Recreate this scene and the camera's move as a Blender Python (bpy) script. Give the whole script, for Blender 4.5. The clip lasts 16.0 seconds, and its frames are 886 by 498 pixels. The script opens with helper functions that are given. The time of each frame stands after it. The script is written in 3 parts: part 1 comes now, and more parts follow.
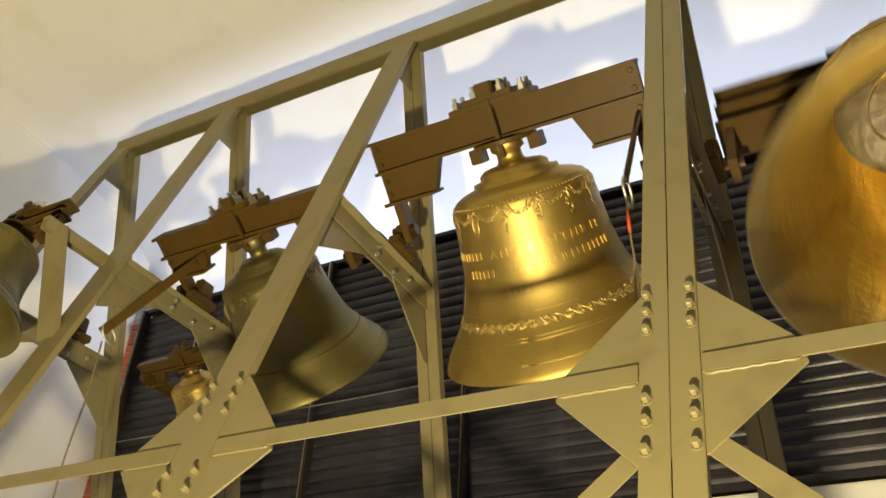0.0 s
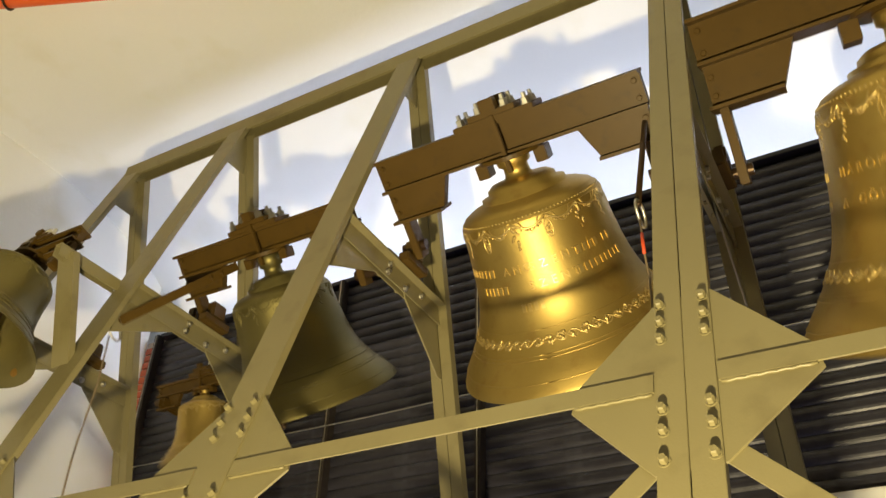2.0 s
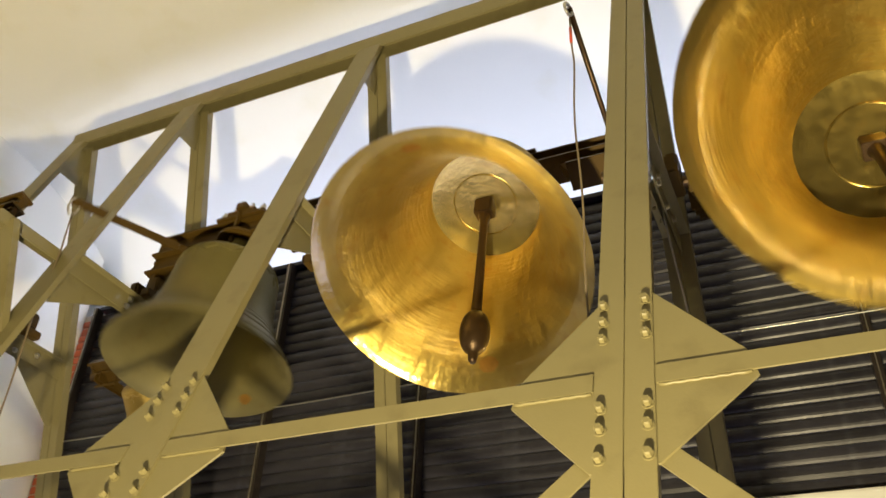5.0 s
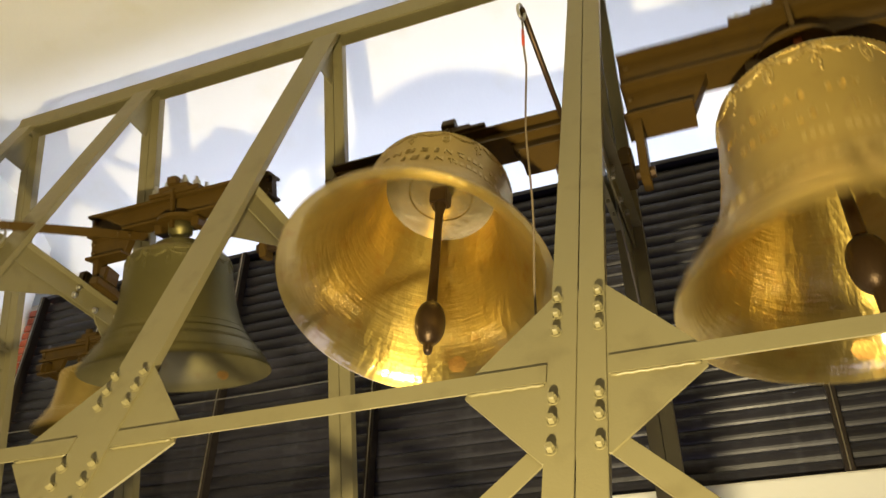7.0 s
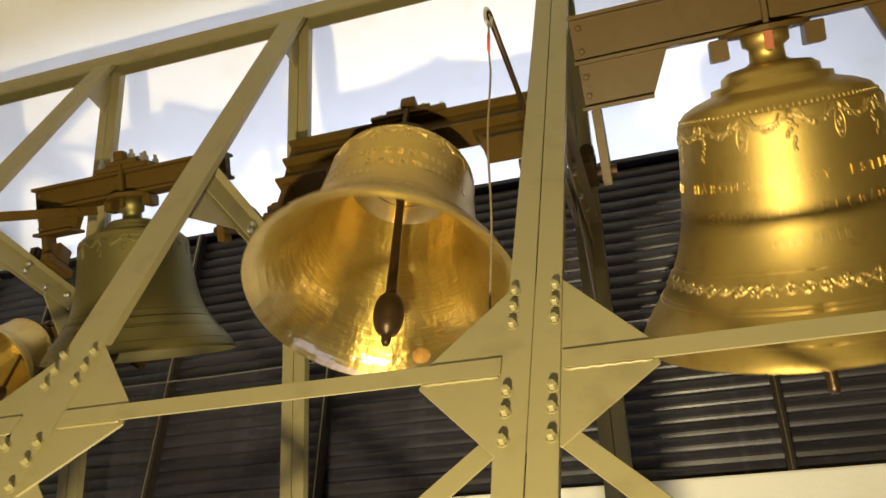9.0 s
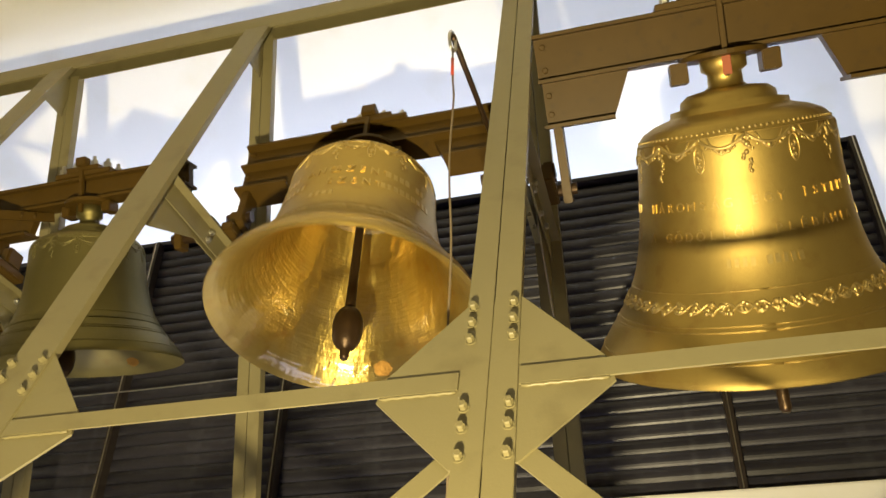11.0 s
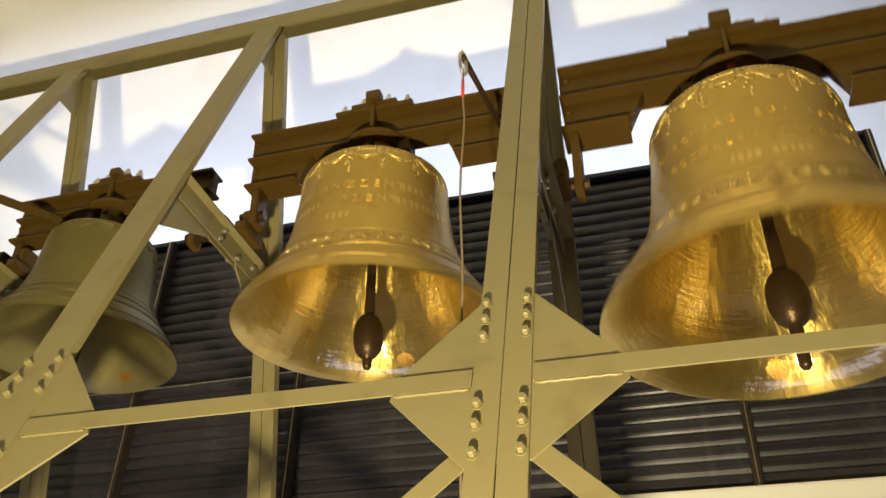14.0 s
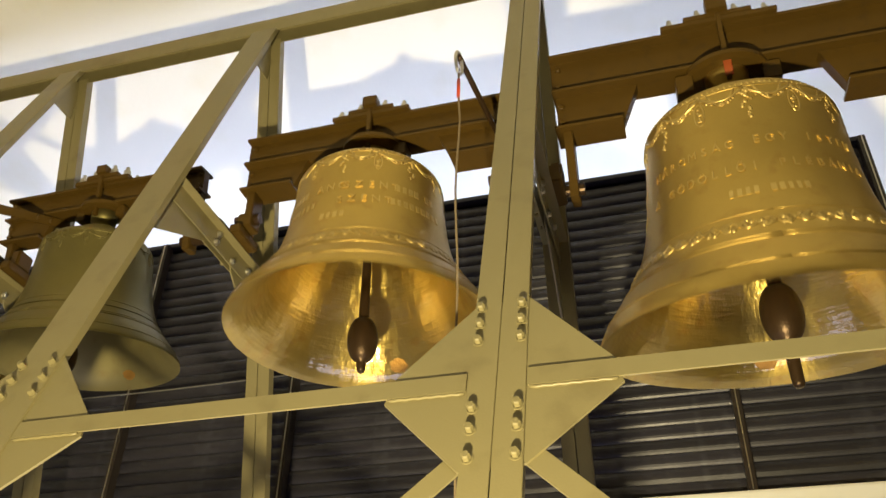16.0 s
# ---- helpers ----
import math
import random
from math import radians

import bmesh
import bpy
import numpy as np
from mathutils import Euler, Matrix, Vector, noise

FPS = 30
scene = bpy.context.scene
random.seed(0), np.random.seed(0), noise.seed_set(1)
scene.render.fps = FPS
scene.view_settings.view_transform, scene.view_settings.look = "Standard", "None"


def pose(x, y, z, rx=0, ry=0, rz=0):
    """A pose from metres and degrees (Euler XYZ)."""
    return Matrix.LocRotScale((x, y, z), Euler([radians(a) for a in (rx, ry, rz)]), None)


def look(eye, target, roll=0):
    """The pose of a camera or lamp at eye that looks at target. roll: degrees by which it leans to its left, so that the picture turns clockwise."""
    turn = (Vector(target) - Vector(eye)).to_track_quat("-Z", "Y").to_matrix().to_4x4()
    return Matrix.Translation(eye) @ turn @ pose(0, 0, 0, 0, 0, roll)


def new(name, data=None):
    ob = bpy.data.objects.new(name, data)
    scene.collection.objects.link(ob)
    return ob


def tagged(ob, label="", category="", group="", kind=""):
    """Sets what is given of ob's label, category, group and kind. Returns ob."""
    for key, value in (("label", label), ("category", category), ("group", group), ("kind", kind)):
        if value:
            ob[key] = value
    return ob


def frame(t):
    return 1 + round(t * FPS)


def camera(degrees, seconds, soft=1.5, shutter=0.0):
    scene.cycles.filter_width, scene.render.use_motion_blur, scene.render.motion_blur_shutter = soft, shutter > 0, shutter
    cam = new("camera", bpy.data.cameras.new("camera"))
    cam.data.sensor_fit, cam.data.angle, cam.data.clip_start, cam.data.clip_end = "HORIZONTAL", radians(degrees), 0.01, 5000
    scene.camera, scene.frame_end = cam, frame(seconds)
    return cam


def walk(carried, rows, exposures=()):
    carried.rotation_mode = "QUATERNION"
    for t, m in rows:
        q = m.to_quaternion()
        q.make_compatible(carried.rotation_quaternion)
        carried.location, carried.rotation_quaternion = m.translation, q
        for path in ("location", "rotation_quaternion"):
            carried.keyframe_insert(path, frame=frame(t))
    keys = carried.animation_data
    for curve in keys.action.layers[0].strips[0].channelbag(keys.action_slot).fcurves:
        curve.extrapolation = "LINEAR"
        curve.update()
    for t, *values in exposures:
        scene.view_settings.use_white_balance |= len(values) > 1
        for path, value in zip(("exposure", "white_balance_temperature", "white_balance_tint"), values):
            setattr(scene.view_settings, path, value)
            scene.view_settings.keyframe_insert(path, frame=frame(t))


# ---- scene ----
cam = camera(55.04, 16.0, soft=1.5, shutter=0.7)
EYE = (0.0, 0.0, 1.6)
# seconds, tilt, roll, turn
PATH = [
    (0.0, 124.37, -2.57, 27.38), (0.5, 124.40, -2.98, 27.20), (1.0, 124.31, -2.46, 27.56), (1.5, 125.56, -1.12, 28.69),
    (2.0, 125.34, -1.52, 28.96), (2.5, 125.60, -0.59, 29.86), (3.0, 126.17, -0.02, 30.62), (3.5, 126.53, 0.12, 32.09),
    (4.0, 126.93, -0.45, 30.68), (4.5, 126.66, -1.68, 27.42), (5.0, 124.88, -2.40, 24.24), (7.5, 124.40, -1.01, 20.92),
    (8.0, 124.41, -1.23, 20.09), (8.5, 124.19, -1.31, 19.21), (9.0, 123.75, -1.37, 18.03), (9.5, 123.84, -1.28, 16.75),
    (10.0, 124.49, -1.10, 15.16), (12.5, 124.86, -0.80, 15.26), (13.0, 124.79, -0.80, 15.76), (13.5, 124.56, -0.92, 15.95),
    (14.0, 124.57, -1.10, 16.01), (14.5, 124.68, -1.24, 15.89), (15.0, 124.75, -1.09, 15.81), (15.5, 124.85, -1.25, 15.68),
    (16.0, 124.85, -1.08, 15.62)]
walk(cam, [(t, pose(*EYE, rx, ry, rz)) for t, rx, ry, rz in PATH],
     [(0.0, -0.1), (2.5, -0.1), (3.2, -0.33), (3.8, -0.33), (4.6, -0.06), (8.0, 0.0), (16.0, 0.0)])

# ---------------------------------------------------------------- light
world = bpy.data.worlds.new("world")
scene.world = world
world.use_nodes = True
world.node_tree.nodes["Background"].inputs[0].default_value = (0.75, 0.8, 1.0, 1)
world.node_tree.nodes["Background"].inputs[1].default_value = 0.05


def lamp(name, kind, place, target, power, colour, size):
    data = bpy.data.lights.new(name, kind)
    data.energy, data.color = power, colour
    if kind == "AREA":
        data.shape, data.size, data.size_y = "RECTANGLE", size[0], size[1]
    elif kind == "SPOT":
        data.shadow_soft_size, data.spot_size, data.spot_blend = size, radians(128), 0.8
    else:
        data.shadow_soft_size = size
    ob = new(name, data)
    ob.matrix_world = look(place, target)
    return ob


lamp("flood_lamp", "SPOT", (-0.45, -0.4, 0.15), (-1.4, 1.6, 5.0), 1480, (1.0, 0.83, 0.45), 0.07)
lamp("tube_light", "AREA", (-2.0, 5.05, 4.66), (-2.0, 5.1, 7.0), 104, (0.68, 0.75, 1.0), (7.4, 0.15))
# bluish fill from below the bells, added as a lamp without a body
lamp("low_bluish_fill", "AREA", (-1.4, 2.7, 0.05), (-1.4, 2.72, 5.0), 30, (0.78, 0.74, 1.0), (5.2, 0.8))

# ---------------------------------------------------------------- materials


def material(name, colour, rough=0.5, metal=0.0, vary=0.12, scale=6.0, grain=60.0, bump=0.05, dirt=None, dirt_amount=0.0):
    m = bpy.data.materials.new(name)
    m.use_nodes = True
    nt = m.node_tree
    b = nt.nodes["Principled BSDF"]
    tc = nt.nodes.new("ShaderNodeTexCoord")
    big = nt.nodes.new("ShaderNodeTexNoise")
    big.inputs["Scale"].default_value, big.inputs["Detail"].default_value = scale, 6
    fine = nt.nodes.new("ShaderNodeTexNoise")
    fine.inputs["Scale"].default_value, fine.inputs["Detail"].default_value = grain, 4
    for n in (big, fine):
        nt.links.new(tc.outputs["Object"], n.inputs["Vector"])
    ramp = nt.nodes.new("ShaderNodeMix")
    ramp.data_type = "RGBA"
    c = Vector(colour)
    ramp.inputs["A"].default_value = (*(c * (1 - vary)), 1)
    ramp.inputs["B"].default_value = (*(c * (1 + vary)), 1)
    nt.links.new(big.outputs["Fac"], ramp.inputs["Factor"])
    out = ramp.outputs["Result"]
    if dirt:
        mask = nt.nodes.new("ShaderNodeMapRange")
        mask.inputs["From Min"].default_value, mask.inputs["From Max"].default_value = 0.56, 0.72
        mask.inputs["To Max"].default_value = dirt_amount
        spots = nt.nodes.new("ShaderNodeTexNoise")
        spots.inputs["Scale"].default_value, spots.inputs["Detail"].default_value = scale * 2.3, 8
        nt.links.new(tc.outputs["Object"], spots.inputs["Vector"])
        nt.links.new(spots.outputs["Fac"], mask.inputs["Value"])
        mix = nt.nodes.new("ShaderNodeMix")
        mix.data_type = "RGBA"
        mix.inputs["B"].default_value = (*dirt, 1)
        nt.links.new(mask.outputs["Result"], mix.inputs["Factor"])
        nt.links.new(out, mix.inputs["A"])
        out = mix.outputs["Result"]
    nt.links.new(out, b.inputs["Base Color"])
    rr = nt.nodes.new("ShaderNodeMapRange")
    rr.inputs["To Min"].default_value, rr.inputs["To Max"].default_value = max(0.02, rough - 0.08), min(1, rough + 0.1)
    nt.links.new(fine.outputs["Fac"], rr.inputs["Value"])
    nt.links.new(rr.outputs["Result"], b.inputs["Roughness"])
    b.inputs["Metallic"].default_value = metal
    bp = nt.nodes.new("ShaderNodeBump")
    bp.inputs["Strength"].default_value, bp.inputs["Distance"].default_value = bump, 0.01
    nt.links.new(fine.outputs["Fac"], bp.inputs["Height"])
    nt.links.new(bp.outputs["Normal"], b.inputs["Normal"])
    return m


PAINT = material("olive_cream_paint", (0.232, 0.201, 0.100), 0.38, 0, 0.09, 3, 140, 0.06, (0.12, 0.09, 0.04), 0.35)
BRONZE = material("polished_bronze", (0.52, 0.375, 0.11), 0.46, 0.93, 0.12, 5, 120, 0.06, (0.35, 0.2, 0.06), 0.35)
# smoother and lighter than the body; caught highlights are put into the relief's colour
BRONZE_RELIEF = material("highlight_relief_bronze", (0.62, 0.47, 0.17), 0.36, 0.85, 0.12, 9, 120, 0.06, (0.4, 0.25, 0.08), 0.35)
BRONZE_IN = material("turned_bronze", (0.52, 0.40, 0.115), 0.39, 0.94, 0.22, 5, 13, 0.05, (0.44, 0.25, 0.05), 0.5)
gloss = BRONZE_IN.node_tree.nodes["Principled BSDF"]
gloss.inputs["Coat Weight"].default_value, gloss.inputs["Coat Roughness"].default_value, gloss.inputs["Coat IOR"].default_value = 0.7, 0.10, 2.4
gloss.inputs["Coat Tint"].default_value = (1.0, 0.93, 0.75, 1)
# the lathe's grooves run round the bell and stretch its highlights up and down
gloss.inputs["Anisotropic"].default_value, gloss.inputs["Anisotropic Rotation"].default_value = 0.85, 0.25
around = BRONZE_IN.node_tree.nodes.new("ShaderNodeTangent")
around.direction_type, around.axis = "RADIAL", "Z"
BRONZE_IN.node_tree.links.new(around.outputs["Tangent"], gloss.inputs["Tangent"])
# turning marks that run up the inside and break its reflections
nt = BRONZE_IN.node_tree
where = nt.nodes.new("ShaderNodeTexCoord")
cut = nt.nodes.new("ShaderNodeSeparateXYZ")
turn = nt.nodes.new("ShaderNodeMath")
turn.operation = "ARCTAN2"
join = nt.nodes.new("ShaderNodeCombineXYZ")
wide = nt.nodes.new("ShaderNodeVectorMath")
wide.operation = "MULTIPLY"
wide.inputs[1].default_value = (5.0, 5.0, 1.0)
marks = nt.nodes.new("ShaderNodeTexNoise")
marks.inputs["Scale"].default_value, marks.inputs["Detail"].default_value, marks.inputs["Roughness"].default_value = 1.0, 5.0, 0.6
ridge = nt.nodes.new("ShaderNodeBump")
ridge.inputs["Strength"].default_value, ridge.inputs["Distance"].default_value = 0.6, 0.012
nt.links.new(where.outputs["Object"], cut.inputs["Vector"])
nt.links.new(cut.outputs["X"], turn.inputs[0])
nt.links.new(cut.outputs["Y"], turn.inputs[1])
nt.links.new(turn.outputs["Value"], join.inputs["X"])
nt.links.new(cut.outputs["Z"], join.inputs["Y"])
nt.links.new(join.outputs["Vector"], wide.inputs[0])
nt.links.new(wide.outputs["Vector"], marks.inputs["Vector"])
fine_wide = nt.nodes.new("ShaderNodeVectorMath")
fine_wide.operation = "MULTIPLY"
fine_wide.inputs[1].default_value = (3.5, 50.0, 1.0)
rings = nt.nodes.new("ShaderNodeTexNoise")
rings.inputs["Scale"].default_value, rings.inputs["Detail"].default_value = 1.0, 1.0
both = nt.nodes.new("ShaderNodeMath")
both.operation = "MULTIPLY_ADD"
both.inputs[1].default_value = 0.40
nt.links.new(join.outputs["Vector"], fine_wide.inputs[0])
nt.links.new(fine_wide.outputs["Vector"], rings.inputs["Vector"])
nt.links.new(rings.outputs["Fac"], both.inputs[0])
nt.links.new(marks.outputs["Fac"], both.inputs[2])
nt.links.new(both.outputs["Value"], ridge.inputs["Height"])
nt.links.new(gloss.inputs["Normal"].links[0].from_socket, ridge.inputs["Normal"])
nt.links.new(ridge.outputs["Normal"], gloss.inputs["Coat Normal"])
nt.links.new(ridge.outputs["Normal"], gloss.inputs["Normal"])
BRONZE_ROOF = material("smooth_turned_bronze", (0.54, 0.42, 0.13), 0.22, 0.94, 0.12, 6, 14, 0.28, (0.46, 0.26, 0.06), 0.3)
gloss = BRONZE_ROOF.node_tree.nodes["Principled BSDF"]
gloss.inputs["Coat Weight"].default_value, gloss.inputs["Coat Roughness"].default_value, gloss.inputs["Coat IOR"].default_value = 0.2, 0.12, 2.0
gloss.inputs["Coat Tint"].default_value = (1.0, 0.93, 0.75, 1)
BRONZE_OLD = material("dull_bronze", (0.205, 0.175, 0.064), 0.48, 0.85, 0.15, 5, 120, 0.08, (0.2, 0.17, 0.08), 0.4)
BRONZE_OLD_IN = material("dull_turned_bronze", (0.26, 0.225, 0.095), 0.48, 0.75, 0.2, 5, 40, 0.06, (0.22, 0.15, 0.06), 0.4)
BROWN = material("brown_oxide_paint", (0.080, 0.046, 0.0085), 0.44, 0, 0.15, 8, 60, 0.012, (0.05, 0.032, 0.012), 0.4)
BROWN.node_tree.nodes["Principled BSDF"].inputs["Specular IOR Level"].default_value = 0.2
STEEL = material("zinc_steel", (0.6, 0.58, 0.52), 0.35, 1, 0.1, 20, 200, 0.05)
IRON = material("dark_forged_iron", (0.062, 0.036, 0.016), 0.36, 0.6, 0.2, 15, 120, 0.15)
DARK = material("dark_slat_metal", (0.023, 0.022, 0.031), 0.36, 0.2, 0.25, 4, 40, 0.08, (0.05, 0.05, 0.064), 0.5)
BATTEN = material("dark_brown_batten", (0.030, 0.023, 0.020), 0.35, 0.1, 0.2, 8, 90, 0.08)
# slats differ a little from one another
nt = DARK.node_tree
shade = nt.nodes.new("ShaderNodeMix")
shade.data_type, shade.blend_type = "RGBA", "MULTIPLY"
shade.inputs["Factor"].default_value = 1.0
info = nt.nodes.new("ShaderNodeObjectInfo")
span = nt.nodes.new("ShaderNodeMapRange")
span.inputs["To Min"].default_value, span.inputs["To Max"].default_value = 0.85, 1.5
nt.links.new(info.outputs["Random"], span.inputs["Value"])
src = nt.nodes["Principled BSDF"].inputs["Base Color"].links[0].from_socket
nt.links.new(src, shade.inputs["A"])
nt.links.new(span.outputs["Result"], shade.inputs["B"])
nt.links.new(shade.outputs["Result"], nt.nodes["Principled BSDF"].inputs["Base Color"])
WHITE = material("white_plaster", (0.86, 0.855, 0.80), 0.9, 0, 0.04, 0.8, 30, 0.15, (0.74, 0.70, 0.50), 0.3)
# grey chosen for unseen walls to lessen bounced fill and deepen shadows
UNSEEN_GREY = material("bounce_cutting_grey", (0.22, 0.20, 0.17), 0.9, 0, 0.12, 2, 40, 0.2, (0.14, 0.12, 0.10), 0.4)
FLOOR = material("grey_concrete", (0.16, 0.15, 0.13), 0.85, 0, 0.15, 2, 40, 0.2, (0.18, 0.16, 0.14), 0.4)
BRICK = material("red_brick", (0.42, 0.10, 0.045), 0.85, 0, 0.2, 12, 90, 0.4, (0.25, 0.07, 0.04), 0.5)
MORTAR = material("pale_mortar", (0.5, 0.46, 0.4), 0.95, 0, 0.1, 12, 90, 0.4)
ORANGE = material("orange_plastic_pipe", (0.85, 0.13, 0.015), 0.4, 0, 0.06, 3, 80, 0.02)
GREY = material("grey_rubber_sleeve", (0.22, 0.21, 0.2), 0.6, 0, 0.1, 10, 120, 0.1)
ROPE = material("grey_rope", (0.20, 0.15, 0.09), 0.8, 0, 0.2, 30, 300, 0.3)
RUST = material("rusty_strike_mark", (0.46, 0.25, 0.06), 0.4, 0.85, 0.3, 25, 90, 0.15)
RED_OXIDE = material("red_oxide_paint", (0.34, 0.075, 0.02), 0.5, 0, 0.15, 20, 200, 0.08)
RED = material("red_tape", (0.6, 0.07, 0.02), 0.5, 0, 0.1, 30, 300, 0.05)

# ---------------------------------------------------------------- mesh helpers


def part(name, bm, mat, parent=None, label="", smooth=False):
    me = bpy.data.meshes.new(name)
    bmesh.ops.recalc_face_normals(bm, faces=bm.faces)
    bm.to_mesh(me)
    bm.free()
    me.materials.append(mat)
    if smooth:
        me.shade_smooth()
    ob = new(name, me)
    if parent is not None:
        ob.parent = parent
    if label:
        ob["label"] = label
    return ob


def empty(name, m=None):
    ob = new(name)
    ob.empty_display_size = 0.1
    if m is not None:
        ob.matrix_basis = m
    return ob


def add_prism(bm, pts, a, b, up, bevel=0.0):
    """A profile pts (side, up) swept from a to b."""
    a, b, up = Vector(a), Vector(b), Vector(up)
    d = (b - a).normalized()
    s = d.cross(up).normalized()
    u = s.cross(d).normalized()
    va = [bm.verts.new(a + s * p[0] + u * p[1]) for p in pts]
    vb = [bm.verts.new(b + s * p[0] + u * p[1]) for p in pts]
    n = len(pts)
    faces = [bm.faces.new((va[i], va[(i + 1) % n], vb[(i + 1) % n], vb[i])) for i in range(n)]
    faces += [bm.faces.new(va[::-1]), bm.faces.new(vb)]
    if bevel:
        bmesh.ops.recalc_face_normals(bm, faces=faces)
        edges = {e for f in faces for e in f.edges if e.calc_face_angle(0) > 0.5}
        bmesh.ops.bevel(bm, geom=list(edges), offset=bevel, segments=2, affect="EDGES", clamp_overlap=True)
    return bm


def rect(w, h, cx=0.0, cy=0.0):
    return [(cx - w / 2, cy - h / 2), (cx + w / 2, cy - h / 2), (cx + w / 2, cy + h / 2), (cx - w / 2, cy + h / 2)]


def channel(w, h, t):
    """U section: web at the top side (width w), flanges h deep below."""
    return [(-w / 2, 0), (w / 2, 0), (w / 2, -h), (w / 2 - t, -h), (w / 2 - t, -t), (-w / 2 + t, -t), (-w / 2 + t, -h), (-w / 2, -h)]


def angle_iron(w, h, t):
    return [(0, 0), (w, 0), (w, -t), (t, -t), (t, -h), (0, -h)]


def bar(pts, a, b, up, bevel=0.0):
    return add_prism(bmesh.new(), pts, a, b, up, bevel)


def box(x0, x1, y0, y1, z0, z1, bevel=0.0):
    return bar(rect(x1 - x0, z1 - z0), ((x0 + x1) / 2, y0, (z0 + z1) / 2), ((x0 + x1) / 2, y1, (z0 + z1) / 2), (0, 0, 1), bevel)


def lathe(bm, profile, steps=64, axis="z"):
    rings = []
    for r, z in profile:
        if r < 1e-6:
            rings.append([bm.verts.new((0, 0, z))])
        else:
            rings.append([bm.verts.new((r * math.cos(2 * math.pi * i / steps), r * math.sin(2 * math.pi * i / steps), z)) for i in range(steps)])
    for p, q in zip(rings, rings[1:]):
        for i in range(steps):
            j = (i + 1) % steps
            quad = [p[i % len(p)], p[j % len(p)], q[j % len(q)], q[i % len(q)]]
            quad = list(dict.fromkeys(quad))
            if len(quad) > 2:
                bm.faces.new(quad)
    return bm


def tube(bm, points, r, steps=10):
    """A round bar along points."""
    pts = [Vector(p) for p in points]
    rings = []
    for i, p in enumerate(pts):
        d = (pts[min(i + 1, len(pts) - 1)] - pts[max(i - 1, 0)]).normalized()
        s = d.orthogonal().normalized() if not rings else (last - d * last.dot(d)).normalized()
        last = s
        u = d.cross(s)
        rings.append([bm.verts.new(p + (s * math.cos(a) + u * math.sin(a)) * r) for a in (2 * math.pi * k / steps for k in range(steps))])
    for p, q in zip(rings, rings[1:]):
        for i in range(steps):
            bm.faces.new((p[i], p[(i + 1) % steps], q[(i + 1) % steps], q[i]))
    bm.faces.new(rings[0][::-1])
    bm.faces.new(rings[-1])
    return bm


# ---------------------------------------------------------------- the room
LEFT, RIGHT, FRONT, BACK = -6.05, 3.6, -2.6, 5.6
CEIL = 6.55


def structure(ob, label, category):
    return tagged(ob, label, category, kind="structure")


structure(part("floor", box(LEFT - 0.3, RIGHT + 0.3, FRONT - 0.3, BACK + 0.3, -0.2, 0), FLOOR), "grey concrete floor of the bell chamber", "floor")
structure(part("wall_left", box(LEFT - 0.3, LEFT, FRONT, 4.86, 0, 7), WHITE), "white plastered side wall", "wall")
# unseen right and front walls, darkened so less light bounces back
structure(part("wall_right", box(RIGHT, RIGHT + 0.3, FRONT, BACK, 0, 7), UNSEEN_GREY), "unseen side wall, grey to cut bounced light", "wall")
structure(part("wall_front", box(LEFT, RIGHT, FRONT - 0.3, FRONT, 0, 7), UNSEEN_GREY), "unseen wall behind the viewer, grey to cut bounced light", "wall")
structure(part("wall_back", box(LEFT - 1.5, RIGHT, BACK, BACK + 0.3, 0, 5.0), WHITE), "white plastered back wall above the slats", "wall")
structure(part("wall_recess", box(LEFT - 1.5, LEFT - 1.3, 4.86, BACK, 0, 7), WHITE), "white plastered end of the recess", "wall")
structure(part("wall_low", box(LEFT, RIGHT, 4.4, 4.6, 0, 3.06, 0.01), WHITE), "white plastered sill wall under the slats", "wall")


def vault():
    bm = bmesh.new()
    prof = [(BACK, 4.99)]
    for i in range(1, 17):
        a = math.pi / 2 * i / 16
        prof.append((BACK - 2.3 * (1 - math.cos(a)), 4.99 + (CEIL - 4.99) * math.sin(a)))
    prof.append((FRONT - 0.3, CEIL))
    outer = [(y + (0.25 if z < CEIL - 0.01 else 0), z + 0.25) for y, z in prof]
    ring = prof + outer[::-1]
    rows = [[bm.verts.new((x, y, z)) for y, z in ring] for x in (LEFT - 1.5, RIGHT + 0.3)]
    n = len(ring)
    for i in range(n):
        bm.faces.new((rows[0][i], rows[0][(i + 1) % n], rows[1][(i + 1) % n], rows[1][i]))
    return bm


structure(part("ceiling", vault(), WHITE, smooth=True), "white plastered ceiling curving into the back wall", "ceiling")

# ---------------------------------------------------------------- bell frame
BEAM = Vector((0, 2.0, 2.606))
RIDGE = Vector((0, 3.034, 5.705))
DIR = (RIDGE - BEAM).normalized()
OUT = Vector((0, -DIR.z, DIR.y))
POST = Vector((0, math.sin(0.2301), -math.cos(0.2301)))
LEGS = (1.36, -0.431, -2.017, -3.359, -4.375)
AXIS_Y, AXIS_Z = 3.06, 4.12


RAIL = Vector((0, 3.034, 5.592))


def on_front(x, v, out=0.0):
    return Vector((x, BEAM.y, BEAM.z)) + DIR * v + OUT * out


def leg_y(z):
    return BEAM.y + (z - BEAM.z) * DIR.y / DIR.z


def post_at(x, z):
    return Vector((x, RIDGE.y + (RIDGE.z - z) * math.tan(0.2301), z))


